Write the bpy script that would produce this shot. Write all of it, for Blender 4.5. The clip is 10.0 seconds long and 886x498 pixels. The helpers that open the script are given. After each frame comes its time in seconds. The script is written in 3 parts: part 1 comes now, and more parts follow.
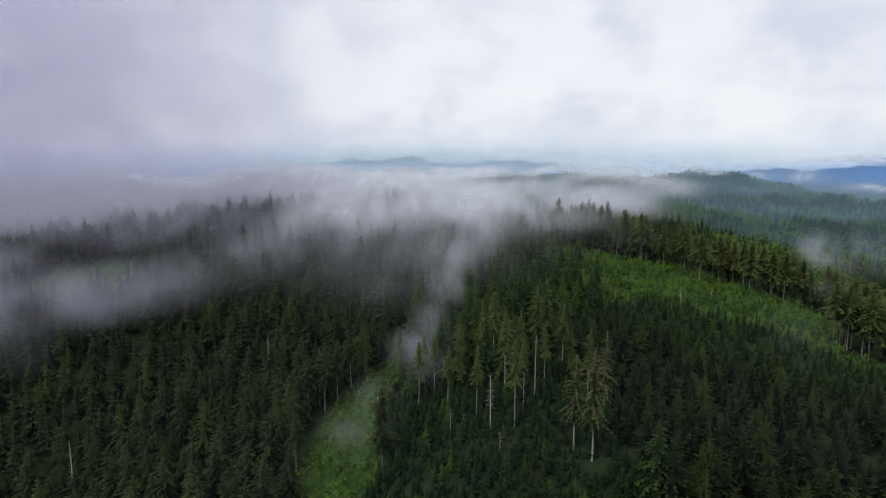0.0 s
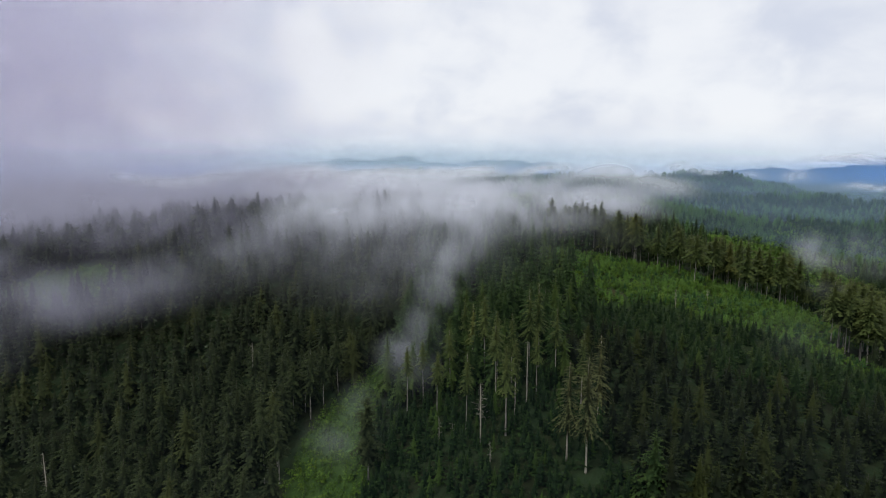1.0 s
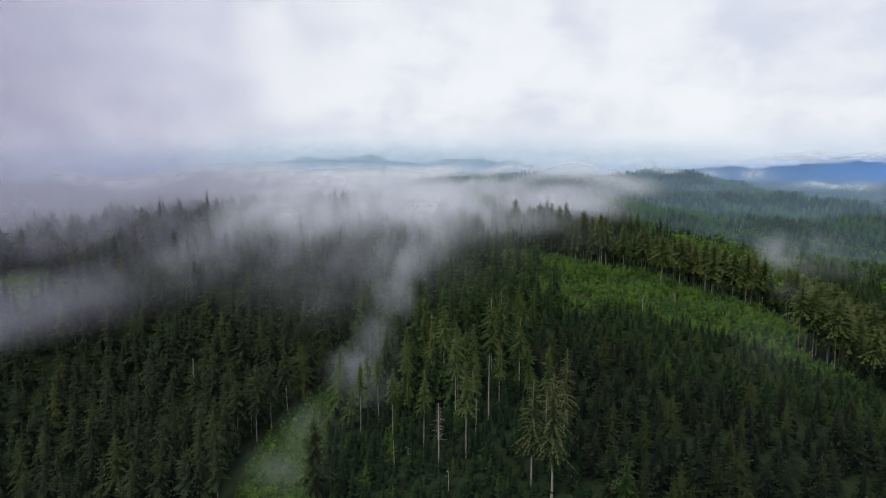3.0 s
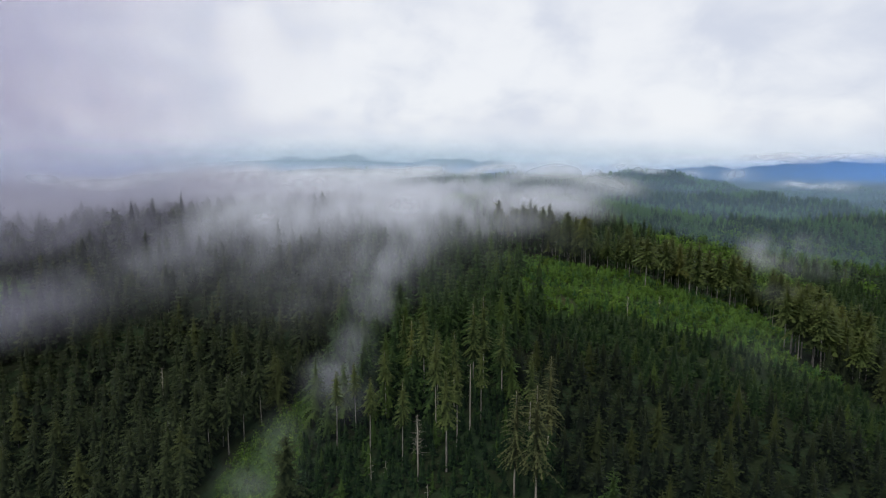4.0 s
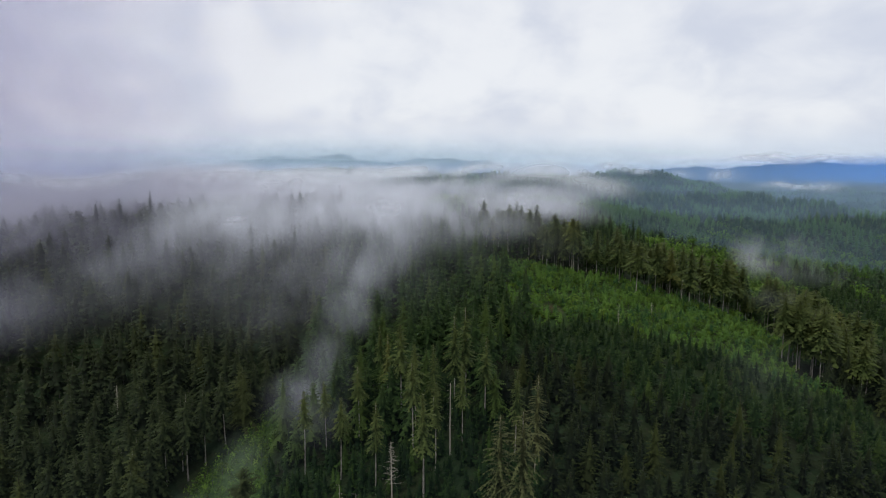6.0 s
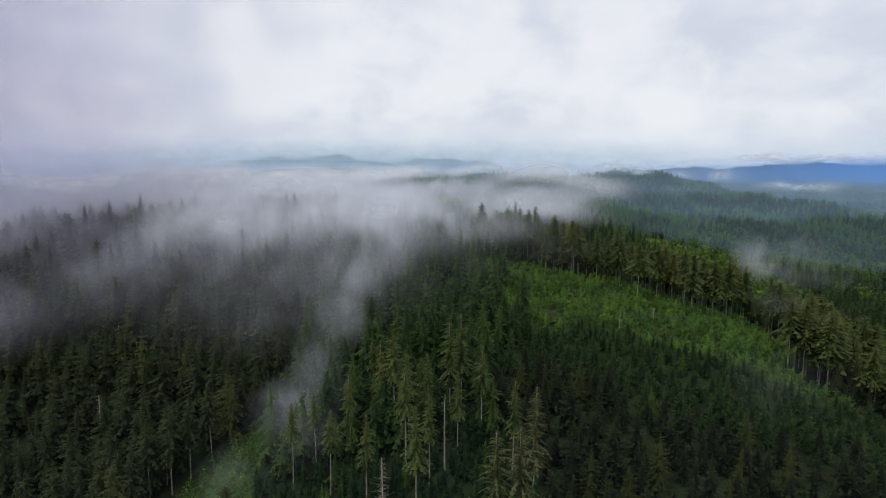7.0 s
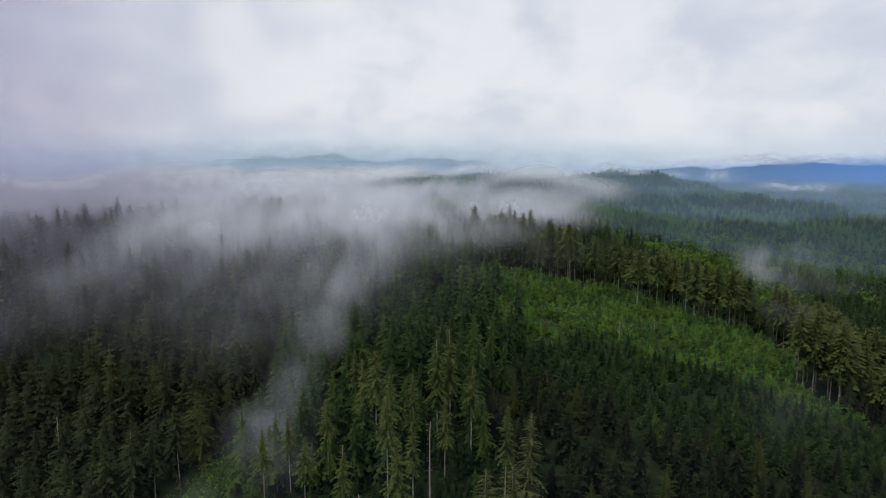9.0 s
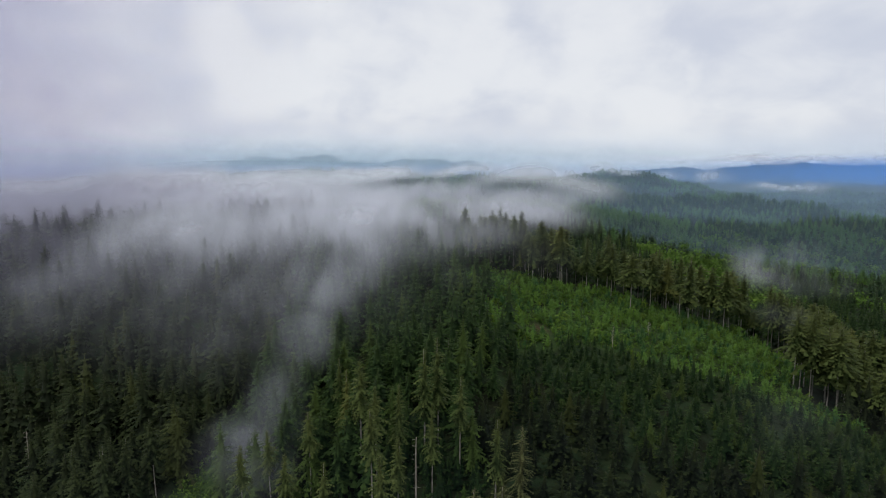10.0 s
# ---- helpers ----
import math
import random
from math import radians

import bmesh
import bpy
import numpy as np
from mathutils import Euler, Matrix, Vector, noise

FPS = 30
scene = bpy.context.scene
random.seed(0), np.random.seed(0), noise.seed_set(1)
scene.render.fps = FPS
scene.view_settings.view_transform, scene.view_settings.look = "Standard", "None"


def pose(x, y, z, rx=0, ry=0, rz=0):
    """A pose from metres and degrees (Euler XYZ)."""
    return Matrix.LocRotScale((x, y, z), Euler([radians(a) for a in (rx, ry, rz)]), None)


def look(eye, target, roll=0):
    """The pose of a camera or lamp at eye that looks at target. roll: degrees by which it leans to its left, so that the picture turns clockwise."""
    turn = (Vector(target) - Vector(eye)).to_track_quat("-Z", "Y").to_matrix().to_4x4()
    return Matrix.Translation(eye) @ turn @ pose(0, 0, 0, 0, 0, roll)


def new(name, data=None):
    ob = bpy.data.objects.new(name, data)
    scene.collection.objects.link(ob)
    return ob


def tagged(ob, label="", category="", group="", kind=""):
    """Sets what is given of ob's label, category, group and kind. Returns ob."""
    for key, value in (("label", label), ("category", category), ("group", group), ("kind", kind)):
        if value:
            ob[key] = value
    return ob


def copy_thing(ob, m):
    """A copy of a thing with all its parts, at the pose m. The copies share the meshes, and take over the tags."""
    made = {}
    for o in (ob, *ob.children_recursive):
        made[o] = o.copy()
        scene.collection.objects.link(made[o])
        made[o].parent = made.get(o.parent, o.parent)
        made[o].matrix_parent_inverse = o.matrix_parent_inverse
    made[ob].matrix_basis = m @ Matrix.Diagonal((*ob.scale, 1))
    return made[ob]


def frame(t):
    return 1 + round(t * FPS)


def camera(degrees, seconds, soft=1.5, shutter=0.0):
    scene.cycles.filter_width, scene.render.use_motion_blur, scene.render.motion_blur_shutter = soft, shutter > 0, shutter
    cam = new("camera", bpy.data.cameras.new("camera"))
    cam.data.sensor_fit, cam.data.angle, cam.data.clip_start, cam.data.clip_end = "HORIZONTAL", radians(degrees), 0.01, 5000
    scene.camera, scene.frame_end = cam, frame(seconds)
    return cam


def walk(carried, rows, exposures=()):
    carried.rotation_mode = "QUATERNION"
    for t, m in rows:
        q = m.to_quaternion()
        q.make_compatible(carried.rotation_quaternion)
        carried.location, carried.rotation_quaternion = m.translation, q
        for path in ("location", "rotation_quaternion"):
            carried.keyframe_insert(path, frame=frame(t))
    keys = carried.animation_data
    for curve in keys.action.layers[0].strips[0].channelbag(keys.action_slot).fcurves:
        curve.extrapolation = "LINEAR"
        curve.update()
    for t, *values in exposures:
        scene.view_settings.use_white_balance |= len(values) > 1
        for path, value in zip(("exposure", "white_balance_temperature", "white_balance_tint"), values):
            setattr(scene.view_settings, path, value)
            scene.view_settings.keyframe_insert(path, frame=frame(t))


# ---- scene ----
cam = camera(73.1, 10.0, 1.2)
PATH = [
    (0.0, pose(0.00, 0.00, 100.00, 82.40, -0.00, -0.00)),
    (0.5, pose(1.27, 4.34, 100.04, 82.39, 0.01, -0.12)),
    (1.0, pose(2.36, 8.84, 100.20, 82.36, 0.03, -0.57)),
    (1.5, pose(3.54, 13.43, 100.52, 82.29, 0.05, -1.07)),
    (2.0, pose(4.72, 17.99, 100.76, 82.28, 0.09, -1.89)),
    (2.5, pose(6.05, 22.60, 101.00, 82.26, 0.13, -2.83)),
    (4.0, pose(9.99, 36.12, 101.56, 82.24, 0.13, -5.30)),
    (4.5, pose(11.18, 40.74, 101.74, 82.22, 0.14, -5.69)),
    (5.0, pose(12.54, 45.58, 101.83, 82.19, 0.06, -6.08)),
    (5.5, pose(13.72, 50.27, 101.91, 82.18, -0.03, -6.42)),
    (7.0, pose(17.77, 63.79, 102.37, 82.22, -0.02, -6.58)),
    (7.5, pose(18.80, 68.29, 102.62, 82.17, -0.02, -6.72)),
    (8.0, pose(20.02, 72.61, 103.00, 82.16, -0.02, -6.77)),
    (8.5, pose(21.48, 77.03, 103.30, 82.18, -0.01, -6.87)),
    (9.0, pose(22.80, 81.16, 103.64, 82.16, -0.11, -7.00)),
    (9.5, pose(23.93, 84.68, 103.89, 82.20, 0.00, -7.34)),
    (10.0, pose(25.53, 88.97, 104.07, 82.24, 0.01, -7.76)),
]
walk(cam, PATH, [(0.0, 0.08, 6230, 10), (2.5, 0.09, 6230, 10), (5.0, 0.04, 6230, 10), (7.5, 0.0, 6230, 10), (10.0, -0.07, 6230, 10)])

# ---------------------------------------------------------------- light
SUN_ELEV, SUN_AZ = radians(58), radians(235)      # azimuth from +y, clockwise

# brighter swellings of the cloud deck: azimuth, elevation, width, gain
PUFFS = [(-0.222, 0.205, 0.07, 0.16), (-0.172, 0.135, 0.11, 0.20), (-0.07, 0.145, 0.10, 0.14), (0.08, 0.165, 0.15, 0.12),
         (0.20, 0.150, 0.14, 0.14), (0.38, 0.125, 0.16, 0.14), (0.47, 0.10, 0.09, 0.10)]

world = bpy.data.worlds.new("world")
scene.world = world
world.use_nodes = True
scene.cycles.transparent_max_bounces = 128


class Nodes:
    """A small helper that adds nodes and links to a node tree."""

    def __init__(self, tree):
        self.tree = tree
        tree.nodes.clear()

    def add(self, kind, inputs=(), **props):
        n = self.tree.nodes.new(kind)
        for k, v in props.items():
            setattr(n, k, v)
        for k, v in dict(inputs).items():
            self.put(n.inputs[k], v)
        return n

    def put(self, socket, v):
        if isinstance(v, bpy.types.NodeSocket):
            self.tree.links.new(v, socket)
        else:
            socket.default_value = v

    def math(self, op, a, b=0.0, clamp=False):
        n = self.add("ShaderNodeMath", {0: a, 1: b}, operation=op, use_clamp=clamp)
        return n.outputs[0]

    def noise(self, vector, scale, detail=3.0, rough=0.55, **more):
        n = self.add("ShaderNodeTexNoise", {"Vector": vector, "Scale": scale, "Detail": detail, "Roughness": rough, **more})
        return n.outputs[0]

    def span(self, v, a, b, c=0.0, d=1.0, smooth=True):
        n = self.add("ShaderNodeMapRange", {0: v, 1: a, 2: b, 3: c, 4: d})
        n.interpolation_type = "SMOOTHSTEP" if smooth else "LINEAR"
        return n.outputs[0]

    def mix(self, f, a, b, blend="MIX"):
        n = self.add("ShaderNodeMix", data_type="RGBA", blend_type=blend)
        self.put(n.inputs[0], f)
        self.put(n.inputs[6], a)
        self.put(n.inputs[7], b)
        return n.outputs[2]


def rgb(r, g, b):
    return (r, g, b, 1.0)


# overcast sky: a thin share of clear sky behind an uneven cloud deck, heaviest overhead
w = Nodes(world.node_tree)
co = w.add("ShaderNodeTexCoord").outputs["Generated"]
sep = w.add("ShaderNodeSeparateXYZ", {0: co})
up = w.math("MAXIMUM", sep.outputs[2], 0.0)
den = w.math("ADD", up, 0.5)
deck = w.add("ShaderNodeCombineXYZ", {0: w.math("DIVIDE", sep.outputs[0], den), 1: w.math("DIVIDE", sep.outputs[1], den), 2: 0.3})
big = w.noise(deck.outputs[0], 1.3, 3.0, 0.5, Distortion=0.3)
fine = w.noise(deck.outputs[0], 5.5, 4.0, 0.5, Distortion=0.3)
cover = w.math("ADD", w.math("MULTIPLY", big, 0.5), w.math("MULTIPLY", fine, 0.5))
stir = w.add("ShaderNodeTexNoise", {"Vector": co, "Scale": 9.0, "Detail": 4.0, "Roughness": 0.6}).outputs["Color"]
stir = w.add("ShaderNodeVectorMath", {0: stir, 1: (0.5, 0.5, 0.5)}, operation="SUBTRACT").outputs[0]
stir = w.add("ShaderNodeVectorMath", {0: stir, "Scale": 0.16}, operation="SCALE").outputs[0]
bent = w.add("ShaderNodeVectorMath", {0: co, 1: stir}, operation="ADD").outputs[0]
for az, el, size, gain in PUFFS:
    way = (math.sin(az) * math.cos(el), math.cos(az) * math.cos(el), math.sin(el))
    far_off = w.add("ShaderNodeVectorMath", {0: bent, 1: way}, operation="DISTANCE").outputs["Value"]
    cover = w.math("ADD", cover, w.span(far_off, 0.0, size, gain, 0.0))
tone = w.span(cover, 0.36, 0.66)
cloud = w.mix(tone, rgb(0.665, 0.685, 0.755), rgb(0.88, 0.875, 0.875))
low = w.span(up, 0.0, 0.075)
cloud = w.mix(w.math("MULTIPLY", w.math("SUBTRACT", 1.0, low), 0.65), cloud, rgb(0.70, 0.78, 0.87))
cloud = w.mix(w.span(up, 0.30, 0.75), cloud, rgb(0.95, 0.96, 0.99))
sky = w.add("ShaderNodeTexSky", sky_type="NISHITA", sun_disc=False, sun_elevation=SUN_ELEV, sun_rotation=SUN_AZ)
clear = w.mix(1.0, sky.outputs[0], rgb(0.1, 0.1, 0.1), "MULTIPLY")
both = w.mix(0.93, clear, cloud)
back = w.add("ShaderNodeBackground", {0: both, 1: 1.0})
w.add("ShaderNodeOutputWorld", {0: back.outputs[0]})

sun = new("sun", bpy.data.lights.new("sun", "SUN"))
sun.data.energy, sun.data.angle, sun.data.color = 1.0, radians(10), (1.0, 0.93, 0.82)
sun.matrix_world = look((0, 0, 300), (-math.sin(SUN_AZ) * math.cos(SUN_ELEV) * 100, -math.cos(SUN_AZ) * math.cos(SUN_ELEV) * 100, 300 - math.sin(SUN_ELEV) * 100))


# ---------------------------------------------------------------- materials
def material(name):
    m = bpy.data.materials.new(name)
    m.use_nodes = True
    return m, Nodes(m.node_tree)


def foliage(name, dark, light, tip, rough=0.75, patch=None, fresh_lit=0.45, patch_scale=0.008):
    """Needles or leaves: each tree has its own tone, each spray a little of its own; crown shade and top light are in
    the colour.
    """
    m, n = material(name)
    pos = n.add("ShaderNodeNewGeometry")
    tint = n.add("ShaderNodeAttribute", attribute_name="tint").outputs["Fac"]
    own = n.add("ShaderNodeObjectInfo").outputs["Random"]
    tree = n.math("FRACT", n.math("ADD", tint, own))
    isle = pos.outputs["Random Per Island"]
    stand = n.noise(pos.outputs["Position"], 0.018, 3.0)
    f = n.math("ADD", n.math("MULTIPLY", tree, 0.55), n.math("MULTIPLY", n.math("SUBTRACT", stand, 0.3), 0.8), True)
    c = n.mix(f, rgb(*dark), rgb(*light))
    c = n.mix(n.span(isle, 0.72, 1.0, 0.0, 0.45), c, rgb(*tip))
    # crown shade put into the colour: boughs close to the trunk go darker
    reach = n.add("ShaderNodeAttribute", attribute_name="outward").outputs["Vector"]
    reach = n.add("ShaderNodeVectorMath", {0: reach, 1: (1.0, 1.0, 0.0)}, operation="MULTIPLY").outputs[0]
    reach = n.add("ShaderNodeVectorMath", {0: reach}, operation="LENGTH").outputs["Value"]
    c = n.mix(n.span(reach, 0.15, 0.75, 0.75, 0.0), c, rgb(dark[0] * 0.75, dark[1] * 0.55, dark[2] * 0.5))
    # outer ends lightened: young growth and caught skylight in one tint
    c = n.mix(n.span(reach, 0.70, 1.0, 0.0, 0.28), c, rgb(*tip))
    # colour lightens towards the top: fresh growth plus painted top light
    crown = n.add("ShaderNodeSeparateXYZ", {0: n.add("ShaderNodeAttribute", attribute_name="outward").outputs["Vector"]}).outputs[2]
    c = n.mix(n.span(crown, 0.6, 1.05, 0.0, fresh_lit), c, rgb(*tip))
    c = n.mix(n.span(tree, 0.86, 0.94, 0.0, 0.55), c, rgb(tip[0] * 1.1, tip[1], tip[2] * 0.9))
    if patch:
        spread = n.noise(pos.outputs["Position"], patch_scale, 4.0, 0.6)
        c = n.mix(n.span(n.math("ADD", spread, n.math("MULTIPLY", tree, 0.12)), 0.53, 0.62, 0.0, 0.85), c, rgb(*patch))
    grain = n.noise(pos.outputs["Position"], 2.5, 2.0)
    c = n.mix(n.span(grain, 0.3, 0.7, 0.0, 0.35), c, rgb(dark[0] * 0.6, dark[1] * 0.6, dark[2] * 0.6))
    out = n.add("ShaderNodeAttribute", attribute_name="outward").outputs["Vector"]
    out = n.add("ShaderNodeVectorTransform", {0: out}, vector_type="VECTOR", convert_from="OBJECT", convert_to="WORLD").outputs[0]
    out = n.add("ShaderNodeVectorMath", {0: out}, operation="NORMALIZE").outputs[0]
    flat = n.add("ShaderNodeVectorMath", {0: pos.outputs["Normal"], "Scale": 0.45}, operation="SCALE").outputs[0]
    soft = n.add("ShaderNodeVectorMath", {0: out, 1: flat}, operation="ADD").outputs[0]
    soft = n.add("ShaderNodeVectorMath", {0: soft}, operation="NORMALIZE").outputs[0]
    p = n.add("ShaderNodeBsdfPrincipled", {"Base Color": c, "Roughness": rough, "Specular IOR Level": 0.12, "Normal": soft})
    n.add("ShaderNodeOutputMaterial", {0: p.outputs[0]})
    return m


def bark(name, dark, light):
    m, n = material(name)
    pos = n.add("ShaderNodeTexCoord").outputs["Object"]
    str_ = n.add("ShaderNodeMapping", {"Vector": pos, "Scale": (3.0, 3.0, 0.25)}).outputs[0]
    a = n.noise(str_, 1.6, 5.0, 0.65)
    b = n.noise(pos, 0.35, 2.0)
    c = n.mix(n.span(a, 0.35, 0.65), rgb(*dark), rgb(*light))
    c = n.mix(n.span(b, 0.4, 0.7, 0.0, 0.6), c, rgb(dark[0], dark[1] * 1.1, dark[2]))
    bump = n.add("ShaderNodeBump", {"Strength": 0.5, "Distance": 0.05, "Height": a})
    p = n.add("ShaderNodeBsdfPrincipled", {"Base Color": c, "Roughness": 0.9, "Normal": bump.outputs[0]})
    n.add("ShaderNodeOutputMaterial", {0: p.outputs[0]})
    return m


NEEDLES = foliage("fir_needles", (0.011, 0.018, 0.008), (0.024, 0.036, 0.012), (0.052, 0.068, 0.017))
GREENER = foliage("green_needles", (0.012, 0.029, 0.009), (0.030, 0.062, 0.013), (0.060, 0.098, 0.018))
STAND = foliage("stand_needles", (0.024, 0.044, 0.012), (0.056, 0.082, 0.019), (0.115, 0.130, 0.032), fresh_lit=0.45)
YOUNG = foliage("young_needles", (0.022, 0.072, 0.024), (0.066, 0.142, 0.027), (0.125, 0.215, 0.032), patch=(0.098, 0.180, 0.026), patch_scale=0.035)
MIDDLING = foliage("half_grown_needles", (0.008, 0.023, 0.007), (0.022, 0.049, 0.010), (0.063, 0.100, 0.017), fresh_lit=0.5)
UNDER = foliage("understorey_needles", (0.005, 0.017, 0.005), (0.014, 0.037, 0.007), (0.046, 0.090, 0.013), fresh_lit=0.55)
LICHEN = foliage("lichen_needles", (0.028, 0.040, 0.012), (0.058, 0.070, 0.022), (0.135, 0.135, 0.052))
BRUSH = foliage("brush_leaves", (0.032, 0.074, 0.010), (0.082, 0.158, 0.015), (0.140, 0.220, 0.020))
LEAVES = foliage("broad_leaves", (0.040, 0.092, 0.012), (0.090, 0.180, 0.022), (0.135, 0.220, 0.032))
POLE = foliage("pole_needles", (0.005, 0.010, 0.004), (0.010, 0.019, 0.005), (0.046, 0.063, 0.012), fresh_lit=0.5)
# far needles paler and bluer: some distance haze is put into their colour
FAR = foliage("hazed_far_needles", (0.014, 0.036, 0.016), (0.058, 0.096, 0.032), (0.084, 0.122, 0.038), patch=(0.070, 0.135, 0.038))
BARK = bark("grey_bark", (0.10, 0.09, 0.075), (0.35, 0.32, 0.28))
# the bark again, with the closed canopy's shade put into its colour
SHADED = bark("shaded_bark", (0.030, 0.026, 0.022), (0.085, 0.075, 0.062))
DEAD = bark("bleached_wood", (0.22, 0.19, 0.15), (0.45, 0.41, 0.34))


def ground_material():
    m, n = material("forest_floor")
    pos = n.add("ShaderNodeNewGeometry").outputs["Position"]
    a = n.noise(pos, 0.02, 4.0)
    b = n.noise(pos, 0.35, 5.0, 0.65)
    d = n.noise(pos, 2.2, 4.0, 0.7)
    far = n.noise(pos, 0.06, 6.0, 0.7)
    c = n.mix(n.span(a, 0.4, 0.62), rgb(0.013, 0.016, 0.008), rgb(0.019, 0.028, 0.010))
    c = n.mix(n.span(b, 0.5, 0.75, 0.0, 0.6), c, rgb(0.024, 0.018, 0.012))
    c = n.mix(n.span(far, 0.45, 0.62, 0.0, 0.7), c, rgb(0.022, 0.042, 0.018))
    c = n.mix(n.span(d, 0.5, 0.7, 0.0, 0.5), c, rgb(0.024, 0.036, 0.012))
    open_ = n.add("ShaderNodeAttribute", attribute_name="meadow").outputs["Fac"]
    sward = n.mix(n.span(b, 0.35, 0.65), rgb(0.026, 0.058, 0.012), rgb(0.048, 0.090, 0.018))
    sward = n.mix(n.span(d, 0.45, 0.7, 0.0, 0.6), sward, rgb(0.034, 0.048, 0.016))
    c = n.mix(n.math("MULTIPLY", open_, n.span(a, 0.25, 0.5, 0.6, 1.0), True), c, sward)
    bare = n.add("ShaderNodeAttribute", attribute_name="bare").outputs["Fac"]
    c = n.mix(n.math("MULTIPLY", bare, n.span(b, 0.3, 0.5), True), c, n.mix(d, rgb(0.040, 0.024, 0.014), rgb(0.075, 0.045, 0.026)))
    bump = n.add("ShaderNodeBump", {"Strength": 0.8, "Distance": 0.6, "Height": n.math("ADD", b, far)})
    p = n.add("ShaderNodeBsdfPrincipled", {"Base Color": c, "Roughness": 0.95, "Specular IOR Level": 0.1, "Normal": bump.outputs[0]})
    n.add("ShaderNodeOutputMaterial", {0: p.outputs[0]})
    return m


def mist_material(name, colour, scale, low, high, strength, seed, detail=5.0):
    """Drifting droplets: a scatterer of the given colour whose share of the way is set by the bank's own density."""
    m, n = material(name)
    m.cycles.use_bump_map_correction = False
    pos = n.add("ShaderNodeNewGeometry").outputs["Position"]
    dens = n.add("ShaderNodeAttribute", attribute_name="thick").outputs["Fac"]
    moved = n.add("ShaderNodeMapping", {"Vector": pos, "Location": (seed * 37.0, seed * 11.0, seed * 5.0), "Rotation": (0.0, 0.5, 0.0), "Scale": (1.25, 0.2, 0.8)}).outputs[0]
    a = n.noise(moved, scale, detail, 0.58, Distortion=0.6)
    puff = n.math("ADD", n.math("MULTIPLY", n.span(a, low, high), 0.9), 0.1)
    alpha = n.math("MULTIPLY", n.math("MULTIPLY", puff, dens), strength, True)
    upward = n.add("ShaderNodeCombineXYZ", {0: 0.0, 1: -0.2, 2: 0.98}).outputs[0]
    onward = n.add("ShaderNodeCombineXYZ", {0: 0.0, 1: -0.75, 2: -0.66}).outputs[0]
    d = n.add("ShaderNodeBsdfDiffuse", {0: rgb(*colour), "Normal": upward})
    s = n.add("ShaderNodeBsdfTranslucent", {0: rgb(*colour), "Normal": onward})
    both = n.add("ShaderNodeMixShader", {0: 0.35, 1: d.outputs[0], 2: s.outputs[0]})
    clear = n.add("ShaderNodeBsdfTransparent")
    out = n.add("ShaderNodeMixShader", {0: alpha, 1: clear.outputs[0], 2: both.outputs[0]})
    n.add("ShaderNodeOutputMaterial", {0: out.outputs[0]})
    return m


# ---------------------------------------------------------------- the land
# round hills and hollows: x, y, radius, height
HILLS = [
    (-180, 230, 95, -23.1), (-180, 340, 95, -14.2), (-180, 460, 95, 6.5), (-60, 230, 95, 6.1), (-60, 340, 95, -0.5),
    (-60, 460, 95, 19.2), (60, 230, 95, 18.3), (60, 340, 95, -0.9), (60, 460, 95, -1.6), (180, 230, 95, -6.8),
    (180, 340, 95, 27.4), (180, 460, 95, 4.4), (-300, 450, 180, 43.3), (150, 620, 170, 32.7),
]
HILLS += [
    (330, 380, 130, -16.9), (480, 720, 200, -10.8), (280, 880, 200, 14.9), (-150, 620, 200, 15.4), (760, 1680, 200, 68.6),
    (560, 1380, 200, 16.1), (350, 1150, 200, 29.1), (1050, 1450, 260, -20.1), (660, 960, 180, -5.6), (-400, 1500, 600, 77.5),
    (0, 0, 260, -0.4), (-400, 100, 300, -91.7), (800, 900, 300, -14.9), (150, 1650, 400, 18.4), (-250, 950, 280, -13.9),
    (700, 200, 320, -61.0), (765, 1190, 80, 14), (780, 1080, 80, 20), (795, 965, 80, 22), (815, 850, 90, 22),
]
# far hills and the blue mountain
HILLS += [(330, 4300, 420, 122), (-250, 4350, 330, 100), (-900, 4200, 380, 108), (900, 4400, 320, 50), (-1700, 4200, 500, 25), (2330, 4450, 300, 62), (2850, 4450, 330, 72), (3420, 4500, 360, 78), (3950, 4550, 330, 90), (4500, 4600, 330, 90), (1500, 3000, 700, 25)]


def height(x, y):
    """Height of the ground over the plan."""
    x, y = np.asarray(x, float), np.asarray(y, float)
    z = np.zeros(np.broadcast(x, y).shape)
    for cx, cy, r, h in HILLS:
        z = z + h * np.exp(-((x - cx) ** 2 + (y - cy) ** 2) / (2.0 * r * r))
    near = np.clip((y - 520) / 500, 0, 1)
    z = z + 1.2 * np.sin(x / 13 + 1.3 * np.sin(y / 29)) * np.cos(y / 17 + x / 41)
    lumps = 9 * np.sin(x / 95 + 1.7 * np.sin(y / 210)) * np.cos(y / 120 + x / 330) + 6 * np.sin(x / 47 + y / 67 + np.sin(x / 130)) + 3.5 * np.sin(x / 23 - y / 31)
    z = z + near * lumps
    far = np.clip((y - 2600) / 1200, 0, 1)
    z = z + far * (22 * np.sin(x / 210 + 2.0 * np.sin(y / 400)) + 12 * np.sin(x / 87 + y / 150) + 6 * np.sin(x / 39))
    return z


def graded(a, b, n, centre, tight):
    """n steps from a to b, close together round centre."""
    u = np.linspace(math.asinh((a - centre) / tight), math.asinh((b - centre) / tight), n)
    return centre + tight * np.sinh(u)


